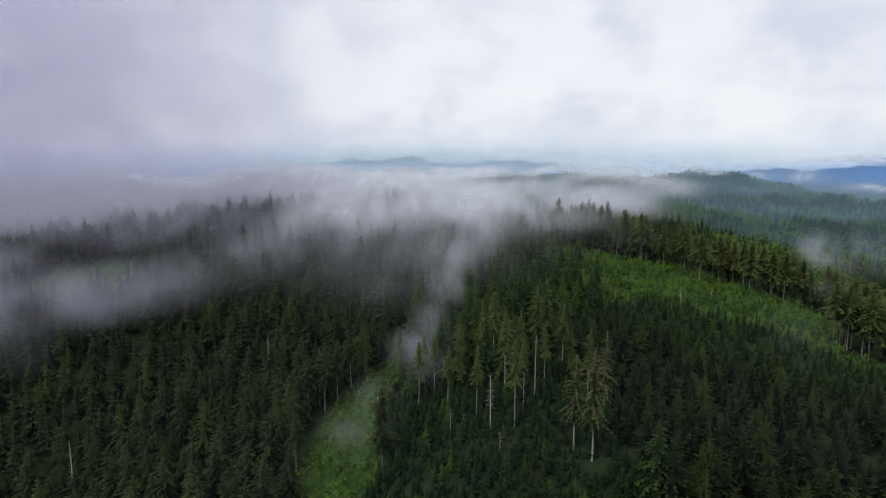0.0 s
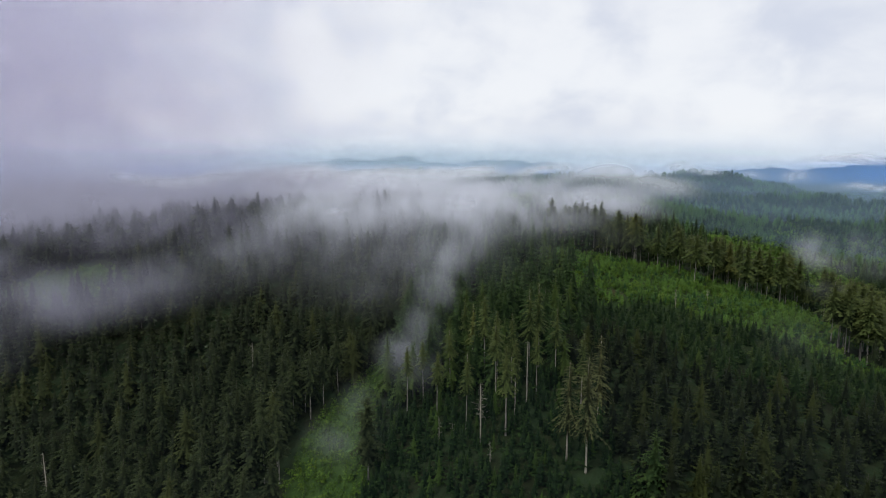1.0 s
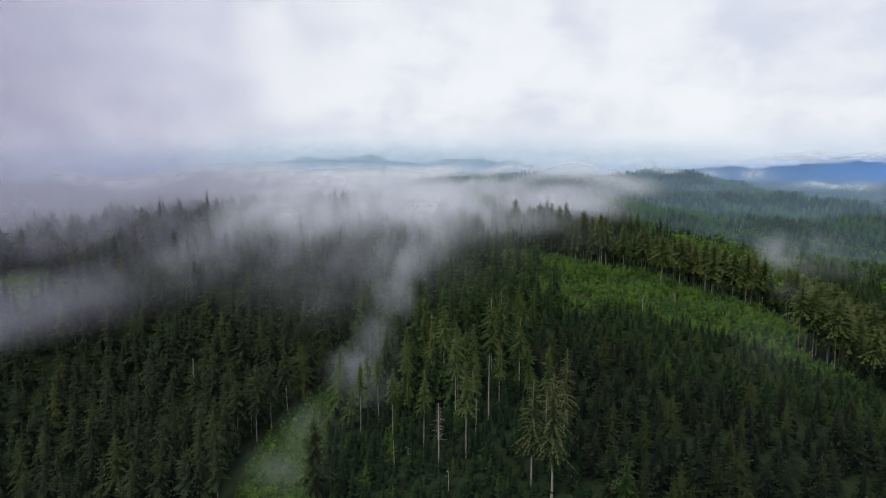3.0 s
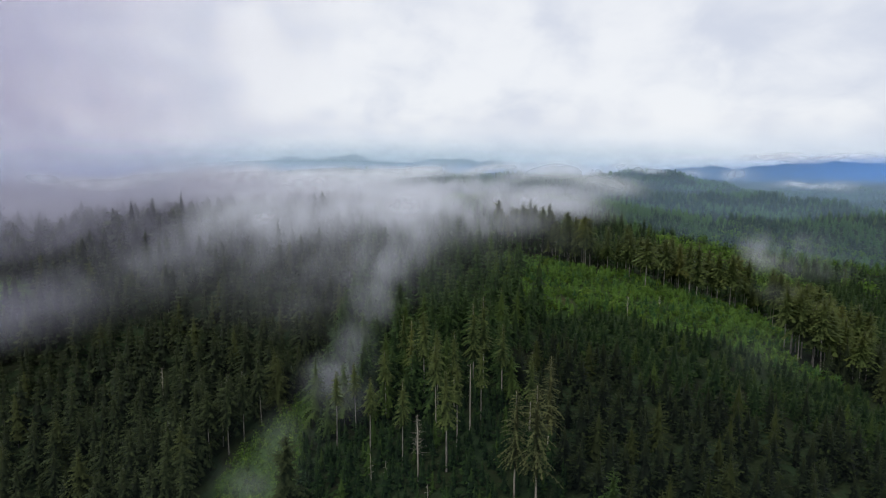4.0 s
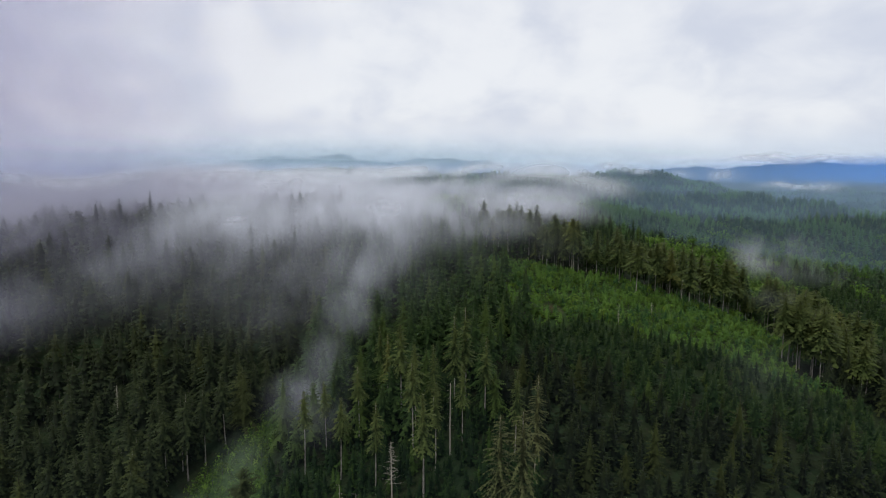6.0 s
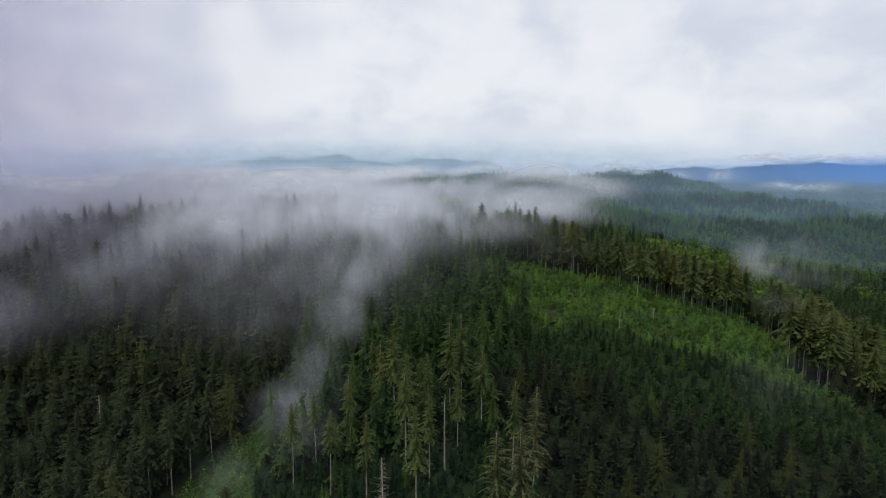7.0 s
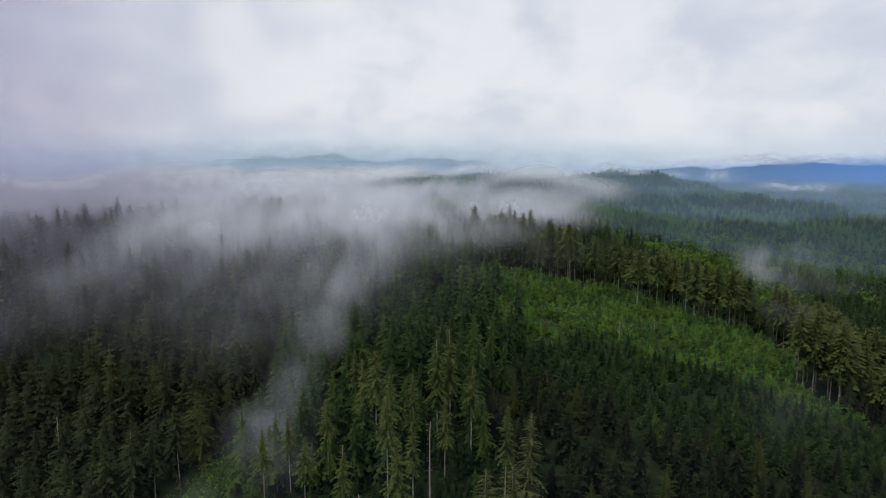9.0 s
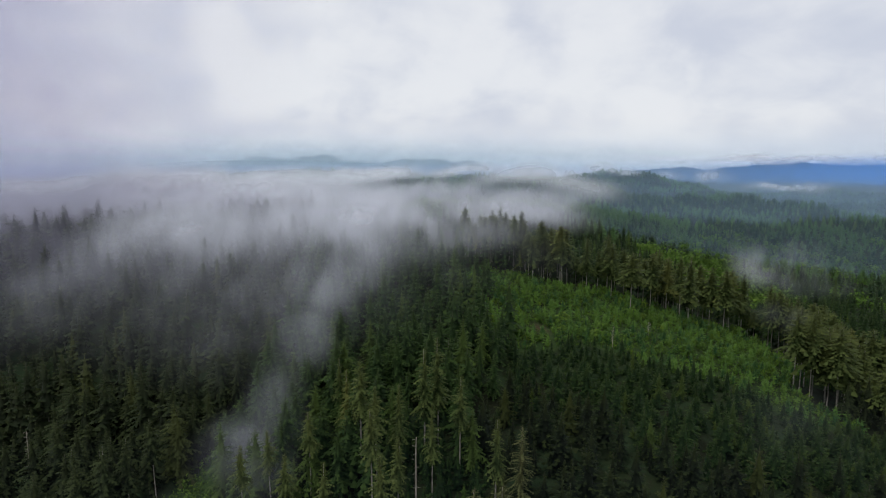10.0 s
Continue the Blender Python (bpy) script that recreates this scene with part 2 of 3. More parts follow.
def raw_mesh(name, verts, faces, mats=(), index=None, attrs=(), smooth=False):
    """A mesh from arrays of vertices and of equal-sided faces."""
    me = bpy.data.meshes.new(name)
    verts, faces = np.ascontiguousarray(verts, np.float32), np.ascontiguousarray(faces, np.int32)
    k = faces.shape[1]
    me.vertices.add(len(verts))
    me.vertices.foreach_set("co", verts.ravel())
    me.loops.add(faces.size)
    me.loops.foreach_set("vertex_index", faces.ravel())
    me.polygons.add(len(faces))
    me.polygons.foreach_set("loop_start", np.arange(0, faces.size, k, dtype=np.int32))
    for m in mats:
        me.materials.append(m)
    if index is not None:
        me.polygons.foreach_set("material_index", np.ascontiguousarray(index, np.int32))
    for key, values in attrs:
        values = np.ascontiguousarray(values, np.float32)
        if values.ndim == 2:
            me.attributes.new(key, "FLOAT_VECTOR", "POINT").data.foreach_set("vector", values.ravel())
        else:
            me.attributes.new(key, "FLOAT", "POINT").data.foreach_set("value", values)
    me.update(calc_edges=True)
    if smooth:
        me.shade_smooth()
    return me


def grid_faces(nu, nv):
    i = np.arange(nu * nv).reshape(nv, nu)
    return np.stack([i[:-1, :-1], i[:-1, 1:], i[1:, 1:], i[1:, :-1]], -1).reshape(-1, 4)


# ---------------------------------------------------------------- trees
def branch(start, az, length, rise, droop, pairs, width, rng):
    """One drooping bough: folded twig pairs along a bent spine. Returns vertices and triangles."""
    d = np.array([math.cos(az), math.sin(az), 0.0])
    side = np.array([-d[1], d[0], 0.0])
    s = np.linspace(0.12, 1.0, pairs + 1)
    spine = start + np.outer(s * length, d)
    spine[:, 2] += length * (rise * s - droop * s * s)
    v, f = [], []
    for j in range(pairs):
        wide = width * length * (1.0 - 0.75 * s[j]) * (0.7 + 0.6 * rng.random(2))
        mid = spine[j] * 0.35 + spine[j + 1] * 0.65
        hang = np.array([0, 0, -0.55])
        left = mid + side * wide[0] + hang * wide[0] * (0.6 + rng.random())
        right = mid - side * wide[1] + hang * wide[1] * (0.6 + rng.random())
        tip = spine[j + 1] + d * length * 0.22 / pairs
        o = 4 * j
        v += [spine[j], left, tip, right]
        f += [(o, o + 2, o + 1), (o, o + 3, o + 2)]
    return np.array(v), np.array(f)


def pole(h, r0, r1, sides, bends, rng, lean=0.01):
    """A tapered, slightly crooked trunk of height h."""
    n = bends + 1
    zs = np.linspace(-1.0, h, n)
    off = np.cumsum(rng.normal(0, lean * h / n, (n, 2)), 0)
    off -= off[0]
    a = np.arange(sides) / sides * 2 * np.pi
    v, f = [], []
    for i in range(n):
        t = i / bends
        r = r0 + (r1 - r0) * t + 0.35 * r0 * max(0.0, 1 - t * 12)
        for b in a:
            v.append((off[i, 0] + r * math.cos(b), off[i, 1] + r * math.sin(b), zs[i]))
    for i in range(bends):
        for j in range(sides):
            p, q = i * sides + j, i * sides + (j + 1) % sides
            f += [(p, q, q + sides), (p, q + sides, p + sides)]
    return np.array(v), np.array(f)


def conifer(seed, h=30.0, base=0.12, radius=0.13, boughs=110, pairs=5, width=0.34, sides=6, droop=0.6, ragged=0.25, full=0.65, thick=0.0082, core=0.52, lift=0.0):
    """Trunk and crown arrays of a conifer of height h; base: where the crown begins; radius: of the crown, as a share of h."""
    rng = np.random.default_rng(seed)
    trunk = pole(h * 0.985, h * thick, h * 0.0012, sides, 6 if sides > 4 else 3, rng)
    vs, fs, o = [], [], 0
    tier = 5 if boughs > 40 else 1
    swell = rng.uniform(0.82, 1.15, boughs)
    for i in range(boughs):
        u = ((tier * (i // tier + 0.5) + (0.22 * tier if tier > 1 else 1.0) * (rng.random() - 0.5)) / boughs) ** 0.9
        u = min(max(u, 0.0), 0.998)
        z = h * (base + (1 - base) * u * 0.985)
        length = radius * h * ((1 - u) ** full * (0.55 + 0.45 * min(1, u / 0.12)) + 0.035) * (1 + ragged * rng.normal()) * swell[i // tier]
        length = max(length, 0.02 * h)
        rise = 0.05 + lift + 0.55 * u
        v, f = branch(np.array([0, 0, z]), i * 2.39996 + rng.normal(0, 0.4), length, rise, droop * (1.1 - 0.5 * u), pairs if u < 0.9 else max(2, pairs - 2), width, rng)
        vs.append(v)
        fs.append(f + o)
        o += len(v)
    # the dense inner boughs, as a ragged hollow cone
    m, rings = max(4, sides), 5 if sides > 4 else 4
    for i in range(rings):
        u = 0.8 * i / rings
        r = core * radius * h * ((1 - u) ** full * (0.6 + 0.4 * min(1, u / 0.12))) * rng.uniform(0.75, 1.25, 2 * m)
        r[1::2] *= 0.62
        a = np.arange(2 * m) / (2 * m) * 2 * np.pi + i
        z = h * (base + (1 - base) * u) - 0.05 * h * rng.random(2 * m)
        top = h * (base + (1 - base) * min(0.92, u + 1.2 / rings))
        v = np.concatenate([np.stack([r * np.cos(a), r * np.sin(a), z], -1), [(0, 0, top)]])
        f = np.array([(j, (j + 1) % (2 * m), 2 * m) for j in range(2 * m)])
        vs.append(v)
        fs.append(f + o)
        o += len(v)
    # leader
    v, f = pole(h * 0.06, h * 0.004, h * 0.0008, 3, 1, rng)
    v[:, 2] += h * 0.95
    vs.append(v)
    fs.append(f + o)
    return trunk, (np.concatenate(vs), np.concatenate(fs))


def dead_tree(seed, h, twigs=46, reach=0.11):
    """A dead conifer: bare trunk with thin, bent, bare limbs."""
    rng = np.random.default_rng(seed)
    trunk = pole(h, h * 0.011, h * 0.003, 6, 7, rng, 0.012)
    vs, fs, o = [], [], 0
    for i in range(twigs):
        u = (i + rng.random()) / twigs
        z = h * (0.45 + 0.54 * u)
        length = reach * h * (1.05 - u) * (0.5 + 0.8 * rng.random())
        v, f = pole(length, 0.05, 0.012, 3, 3, rng, 0.12)
        a, tilt = i * 2.4 + rng.normal(0, 0.5), radians(78 + 22 * rng.random())
        v = v @ np.array(Euler((0, tilt, a)).to_matrix()).T + (0, 0, z)
        vs.append(v)
        fs.append(f + o)
        o += len(v)
    return trunk, (np.concatenate(vs), np.concatenate(fs))


def bush(seed, h=3.0, clumps=26, leaves=9):
    """A leafy shrub: stems under many small tilted leaf clumps."""
    rng = np.random.default_rng(seed)
    trunk = pole(h * 0.6, h * 0.03, h * 0.01, 4, 2, rng, 0.05)
    vs, fs, o = [], [], 0
    for i in range(clumps):
        c = rng.normal(0, 1, 3)
        c = c / np.linalg.norm(c) * (0.55 + 0.45 * rng.random())
        c = c * (0.5 * h, 0.5 * h, 0.42 * h) + (0, 0, 0.55 * h)
        for j in range(leaves):
            p = c + rng.normal(0, 0.11 * h, 3)
            e = rng.normal(0, 1, (2, 3))
            e = e / np.linalg.norm(e, axis=1)[:, None] * 0.085 * h
            vs.append(np.array([p - e[0], p + e[1], p + e[0], p - e[1]]))
            fs.append(np.array([(0, 1, 2), (0, 2, 3)]) + o)
            o += 4
    return trunk, (np.concatenate(vs), np.concatenate(fs))


def outward(v):
    """The way out of a crown at each of its vertices, for the soft shading of needle masses."""
    h = v[:, 2].max()
    r = np.hypot(v[:, 0], v[:, 1])
    reach = np.maximum(np.percentile(r, 97) * np.clip(1.15 - v[:, 2] / h, 0.12, 1), 0.05)
    q = np.clip(r / reach, 0, 1) / np.maximum(r, 1e-4)
    return np.stack([v[:, 0] * q, v[:, 1] * q, 0.12 + 0.95 * np.clip(v[:, 2] / h, 0, 1) ** 1.3], -1)


def part(name, me, parent, label=""):
    ob = new(name, me)
    ob.parent = parent
    if label:
        tagged(ob, label)
    return ob


def tree_thing(name, shape, crown_mat, trunk_mat, crown_name="crown"):
    """A tree as a thing: an Empty at its foot with its trunk and its crown."""
    root = new(name)
    trunk, crown = shape
    part("trunk", raw_mesh("trunk", *trunk, [trunk_mat], smooth=True), root)
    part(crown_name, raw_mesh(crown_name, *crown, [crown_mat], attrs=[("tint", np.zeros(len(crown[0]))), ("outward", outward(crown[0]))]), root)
    return root


def stand_at(x, y, h0, h, turn=0.0, tilt=0.0, wide=1.0, sink=0.3):
    """Pose of a tree of native height h0 that shall be h high at (x, y)."""
    s = h / h0
    return Matrix.Translation((x, y, float(height(x, y)) - sink)) @ Euler((tilt, 0, turn)).to_matrix().to_4x4() @ Matrix.Diagonal((s * wide, s * wide, s, 1))


def forest(name, label, spots, shapes, h0, crown_mat, trunk_mat, seed, category="trees"):
    """Many trees as one object: spots are rows of x, y, height; shapes are trunk and crown arrays."""
    rng = np.random.default_rng(seed)
    spots = np.asarray(spots, float)
    kind = rng.integers(0, len(shapes), len(spots))
    V, F, M, T, W, o = [], [], [], [], [], 0
    for k, (trunk, crown) in enumerate(shapes):
        rows = spots[kind == k]
        if not len(rows):
            continue
        v = np.concatenate([trunk[0], crown[0]])
        f = np.concatenate([trunk[1], crown[1] + len(trunk[0])])
        mi = np.r_[np.ones(len(trunk[1])), np.zeros(len(crown[1]))]
        n = len(rows)
        a, s = rng.random(n) * 2 * np.pi, rows[:, 2] / h0
        wide = s * rng.uniform(0.85, 1.2, n)
        lean = rng.normal(0, 0.015, (n, 2))
        c, q = np.cos(a)[:, None], np.sin(a)[:, None]
        x = (v[:, 0] * c - v[:, 1] * q) * wide[:, None] + v[:, 2] * s[:, None] * lean[:, :1] + rows[:, :1]
        y = (v[:, 0] * q + v[:, 1] * c) * wide[:, None] + v[:, 2] * s[:, None] * lean[:, 1:] + rows[:, 1:2]
        z = v[:, 2] * s[:, None] + height(rows[:, 0], rows[:, 1])[:, None] - 0.3
        V.append(np.stack([x, y, z], -1).reshape(-1, 3))
        F.append((f[None] + (np.arange(n) * len(v))[:, None, None] + o).reshape(-1, 3))
        M.append(np.tile(mi, n))
        T.append(np.repeat(rng.random(n), len(v)))
        u = np.concatenate([np.zeros((len(trunk[0]), 3)), outward(crown[0])])
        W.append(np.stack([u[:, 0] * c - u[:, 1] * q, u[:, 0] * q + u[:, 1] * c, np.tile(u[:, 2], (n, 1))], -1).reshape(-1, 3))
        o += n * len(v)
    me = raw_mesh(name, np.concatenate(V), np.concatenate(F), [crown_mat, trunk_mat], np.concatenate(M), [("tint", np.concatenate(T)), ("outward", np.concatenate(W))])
    return tagged(new(name, me), label, category, kind="stuff")


def trees(name, label, group, rows, shapes, h0, crown_mat, trunk_mat, seed, wide=(0.85, 1.15)):
    """One thing for each row, from a few shapes."""
    r = random.Random(seed)
    kinds = []
    for i, (tx, ty, th) in enumerate(rows):
        m = stand_at(tx, ty, h0, th, r.random() * 6.28, r.uniform(-0.025, 0.025), r.uniform(*wide))
        if i < len(shapes):
            kinds.append(tree_thing(name, shapes[i], crown_mat, trunk_mat))
            tagged(kinds[i], label, "tree", group)
            kinds[i].matrix_basis = m
        else:
            copy_thing(kinds[i % len(shapes)], Matrix()).matrix_basis = m


# ---- the plan of the woods
def line_x(y, rows):
    """x of a line through rows of (y, x)."""
    return np.interp(y, [r[0] for r in rows], [r[1] for r in rows])


STRIP = [(120, -58), (190, -46), (225, -42), (265, -41), (285, -37), (310, -25), (350, -12)]            # grassy strip down the gully
BELT = [(120, 262), (240, 244), (281, 236), (309, 230), (334, 221), (342, 232), (350, 262), (412, 264), (422, 240), (431, 205), (448, 176), (460, 136), (500, 108), (560, 60)]   # edge of the tall belt


def zone(x, y):
    """Which wood stands at (x, y): grass, left, stand, dense, knoll, cut, belt, valley, leafy."""
    r = np.hypot(x, y)
    sx, bx = line_x(y, STRIP), line_x(y, BELT)
    half = np.interp(y, [190, 225, 265, 292, 310, 345], [15, 17, 16, 11, 5, 0])
    z = np.full(x.shape, "left  ")
    z[x > sx] = "dense "
    z[(x > sx) & (y < 262) & (x < 70)] = "stand "
    z[(x >= 70 - 0.1 * (y - 200)) & (y < 290)] = "knoll "
    z[(x >= 62 + 0.35 * (y - 262)) & (y >= 262) & (r < 372)] = "knoll "
    z[(x > 80 + 0.10 * (y - 300) + 6 * np.sin(y / 11) + 4 * np.sin(y / 4.7)) & (r >= 366 + 6 * np.sin(x / 9) - 0.25 * np.maximum(x - 165, 0)) & (y > 298) & (y < 475)] = "cut   "
    z[(x > bx) & (y > 316)] = "belt  "
    z[(x > bx) & (y > 150) & (y <= 316)] = "valley"
    z[(x > bx + 38) & (y > 150)] = "valley"
    z[(x > bx + 60) & (np.hypot((x - 340) / 1.3, (y - 590) / 1.6) < 52)] = "leafy "
    z[(x < sx) & (x > sx - half - 13) & (y > 228) & (y < 298)] = "edge  "
    z[(np.abs(x - sx) < half) & (y > 160)] = "grass "
    z[np.hypot((x + 262) / 1.6, y - 430) < 26] = "glade "
    return z


def scatter(x0, x1, y0, y1, step, seed):
    """Loose rows of spots, none on a straight line."""
    rng = np.random.default_rng(seed)
    a, b = np.meshgrid(np.arange(x0, x1, step), np.arange(y0, y1, step))
    a, b = a + rng.uniform(-0.48, 0.48, a.shape) * step, b + rng.uniform(-0.48, 0.48, b.shape) * step
    a, b = a.ravel(), b.ravel()
    wedge = (np.abs(a - 0.09 * b) < 60 + 0.86 * b)
    return a[wedge], b[wedge]


def nearest(rows, count):
    """The count rows closest to the open south side, and the rest."""
    order = np.argsort(np.hypot(rows[:, 0] - 15, rows[:, 1] - 45))
    return rows[order[:count]].tolist(), rows[order[count:]]


def spots(x, y, keep, lo, hi, seed):
    rng = np.random.default_rng(seed)
    h = rng.uniform(lo, hi, len(x)) * np.where(rng.random(len(x)) < 0.28, 0.66, 1.0)
    return np.stack([x, y, h], -1)[keep]


gx, gy = graded(-4200, 4600, 340, 60, 130), graded(-500, 4950, 320, 300, 150)
X, Y = np.meshgrid(gx, gy)
Z = height(X, Y)
kind = zone(X.ravel(), Y.ravel())
meadow = np.where((kind == "grass ") | (kind == "glade "), 1.0, np.where((kind == "cut   ") | (kind == "leafy "), 0.5, np.where(kind == "stand ", 0.06, 0.0)))
bare = np.exp(-(((X - 113) / 3.5) ** 2 + ((Y - 371) / 7) ** 2)).ravel()
ground = new("ground", raw_mesh("ground", np.stack([X, Y, Z], -1).reshape(-1, 3), grid_faces(340, 320), [ground_material()], attrs=[("meadow", meadow), ("bare", bare)], smooth=True))
tagged(ground, "hilly forest floor with moss, brush and bare earth", "ground", kind="structure")


def far_tree(seed, h=26.0, radius=0.29, rings=3, sides=5):
    """A conifer far off: ragged skirts of boughs round a thin trunk."""
    rng = np.random.default_rng(seed)
    vs, fs, o = [], [], 0
    for i in range(rings):
        u = 0.08 + 0.8 * i / rings
        a = np.arange(2 * sides) / (2 * sides) * 2 * np.pi + rng.random() * 6
        r = radius * h * (1 - u) ** 0.8 * rng.uniform(0.8, 1.25, 2 * sides)
        r[1::2] *= 0.55
        z = h * u - 0.04 * h * rng.random(2 * sides)
        v = np.concatenate([np.stack([r * np.cos(a), r * np.sin(a), z], -1), [(0, 0, h * min(1.0, u + 1.25 / rings))]])
        vs.append(v)
        fs.append(np.array([(j, (j + 1) % (2 * sides), 2 * sides) for j in range(2 * sides)]) + o)
        o += len(v)
    return pole(h * 0.5, h * 0.012, h * 0.006, 3, 1, rng), (np.concatenate(vs), np.concatenate(fs))


def gap(x, y):
    """A small bare patch high in the clearing."""
    return ((x - 113) / 4.5) ** 2 + ((y - 371) / 9) ** 2 < 1


MATURE = [conifer(s, 30, 0.10 + 0.04 * (s % 3), 0.185 + 0.014 * (s % 4), 135, 4, 0.30, 4, ragged=0.28, full=0.78, core=0.6) for s in range(8)]
LITE = [conifer(10 + s, 30, 0.10 + 0.04 * (s % 3), 0.19, 46, 2, 0.46, 3, full=0.78, core=0.64) for s in range(6)]
THIN = [conifer(30 + s, 30, 0.10 + 0.04 * (s % 3), 0.26, 30, 1, 0.62, 3, full=0.78, core=0.62) for s in range(5)]
SMALL = [conifer(40 + s, 8, 0.02, 0.225 + 0.015 * (s % 3), 28, 2, 0.44, 3, ragged=0.22, full=0.9, droop=0.4, core=0.7, lift=0.2) for s in range(7)]
BUSHY = [conifer(45 + s, 6, 0.02, 0.33 + 0.03 * (s % 3), 30, 2, 0.40, 3, ragged=0.25, full=0.75, droop=0.4, core=0.62, lift=0.3) for s in range(6)]
MEDIUM = [conifer(50 + s, 16, 0.05, 0.225 + 0.015 * (s % 3), 100, 3, 0.27, 3, ragged=0.25, full=0.9, droop=0.45, core=0.66, lift=0.15) for s in range(7)]
TINY = [far_tree(60 + s, rings=3 + s % 2) for s in range(5)]
DOTS = [far_tree(66 + s, radius=0.36, rings=2, sides=4) for s in range(4)]
SHRUB = [bush(70 + s, 3.0, 10, 5) for s in range(4)]
CLUMPY = [bush(90 + s, 12.0, 22, 6) for s in range(5)]
LEAFY_FAR = [bush(95 + s, 12.0, 15, 4) for s in range(4)]

x, y = scatter(-520, 470, 130, 640, 9.3, 1)
zn = zone(x, y)
near = np.hypot(x - 10, y) < 350
ones, rest = nearest(spots(x, y, (zn == "left  ") & near & (y > 165), 23, 34, 2), 130)
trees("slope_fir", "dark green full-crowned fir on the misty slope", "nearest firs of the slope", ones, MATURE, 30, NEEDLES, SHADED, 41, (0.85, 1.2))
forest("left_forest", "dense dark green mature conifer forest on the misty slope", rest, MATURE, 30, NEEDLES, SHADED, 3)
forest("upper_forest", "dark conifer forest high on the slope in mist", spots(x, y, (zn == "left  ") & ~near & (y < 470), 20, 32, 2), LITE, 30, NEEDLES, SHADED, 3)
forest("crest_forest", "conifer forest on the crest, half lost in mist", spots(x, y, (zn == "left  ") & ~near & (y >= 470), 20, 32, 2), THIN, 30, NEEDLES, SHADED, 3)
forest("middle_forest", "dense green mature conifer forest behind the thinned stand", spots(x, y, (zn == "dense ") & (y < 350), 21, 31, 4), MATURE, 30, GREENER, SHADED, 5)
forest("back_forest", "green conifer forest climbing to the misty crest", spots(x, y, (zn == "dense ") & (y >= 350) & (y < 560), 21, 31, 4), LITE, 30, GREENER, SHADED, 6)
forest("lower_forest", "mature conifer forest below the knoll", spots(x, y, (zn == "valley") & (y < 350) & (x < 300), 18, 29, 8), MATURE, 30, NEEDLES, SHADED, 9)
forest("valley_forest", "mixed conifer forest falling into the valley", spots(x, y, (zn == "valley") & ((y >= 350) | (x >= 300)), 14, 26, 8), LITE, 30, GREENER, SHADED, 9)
forest("leafy_wood", "light green rounded broadleaf trees behind the belt", spots(x, y, (zn == "leafy "), 9, 15, 8), CLUMPY, 12, LEAVES, SHADED, 9)
x, y = scatter(-60, 290, 170, 480, 4.9, 11)
zn = zone(x, y)
forest("young_plantation", "bright green young conifers regrowing on the cleared knoll", spots(x, y, (zn == "cut   ") & ~gap(x, y), 3.8, 7.6, 12), BUSHY, 6, YOUNG, SHADED, 13)
x, y = scatter(-60, 100, 170, 300, 4.3, 12)
zn = zone(x, y)
clear_foot = np.hypot(x - 54, y - 202) > 6.5
ones, rest = nearest(spots(x, y, ((zn == "stand ") | ((zn == "dense ") & (y < 300))) & clear_foot, 6, 13, 14), 150)
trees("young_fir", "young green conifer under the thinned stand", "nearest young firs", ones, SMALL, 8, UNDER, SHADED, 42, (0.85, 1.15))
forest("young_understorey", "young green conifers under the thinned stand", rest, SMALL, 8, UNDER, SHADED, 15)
x, y = scatter(40, 260, 150, 375, 8.3, 16)
zn = zone(x, y)
far_up = np.hypot(x, y) + 9 * np.sin(x / 17) + 6 * np.sin(y / 13)
grade = np.interp(np.hypot(x, y), [220, 300, 365], [1.0, 0.78, 0.46])
rows = spots(x, y, zn == "knoll ", 16, 27, 17)
rows[:, 2] *= grade[zn == "knoll "]
upper = far_up[zn == "knoll "] > 305
ones, rest = nearest(rows[~upper], 150)
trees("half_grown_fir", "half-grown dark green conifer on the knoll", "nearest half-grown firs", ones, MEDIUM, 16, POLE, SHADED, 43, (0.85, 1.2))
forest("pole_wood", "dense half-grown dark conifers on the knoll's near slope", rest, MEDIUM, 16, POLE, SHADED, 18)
forest("thicket", "mid-green half-grown conifers below the clearing", rows[upper], MEDIUM, 16, MIDDLING, SHADED, 18)
x, y = scatter(40, 260, 170, 375, 5.0, 29)
zn = zone(x, y)
forest("knoll_understorey", "small young conifers between the half-grown trees", spots(x, y, (zn == "knoll ") & (np.hypot(x, y) > 300), 4, 8, 30), BUSHY[:3], 6, MIDDLING, SHADED, 31)
x, y = np.random.default_rng(35).uniform(-190, 260, 640), np.random.default_rng(36).uniform(-140, 140, 640)
forest("forest_below", "conifer forest under the flight path", spots(x, y, x > -1e9, 16, 26, 34), LITE, 30, NEEDLES, SHADED, 35)
x, y = scatter(-340, 290, 150, 480, 3.3, 19)
zn = zone(x, y)
pick = np.random.default_rng(20).random(len(x))
forest("brush", "light green leafy brush in the clearings", spots(x, y, (zn == "grass ") | (zn == "glade ") | ((zn == "cut   ") & (pick < 0.5) & ~gap(x, y)), 1.8, 5.4, 21), SHRUB, 3, BRUSH, SHADED, 22, "shrubs")
x, y = scatter(80, 260, 340, 470, 6.5, 37)
low_scrub = (zone(x, y) == "cut   ") & ~gap(x, y) & (np.sin(x / 9 + 1.3 * np.sin(y / 12)) + np.sin(y / 8 + x / 21) > 0.75)
forest("clearing_shrubs", "round light green leafy shrubs among the young conifers", spots(x, y, low_scrub, 4.0, 7.0, 38), CLUMPY, 12, LEAVES, SHADED, 39, "shrubs")
x, y = scatter(-480, 1150, 560, 1250, 10, 23)
bx = line_x(y, BELT)
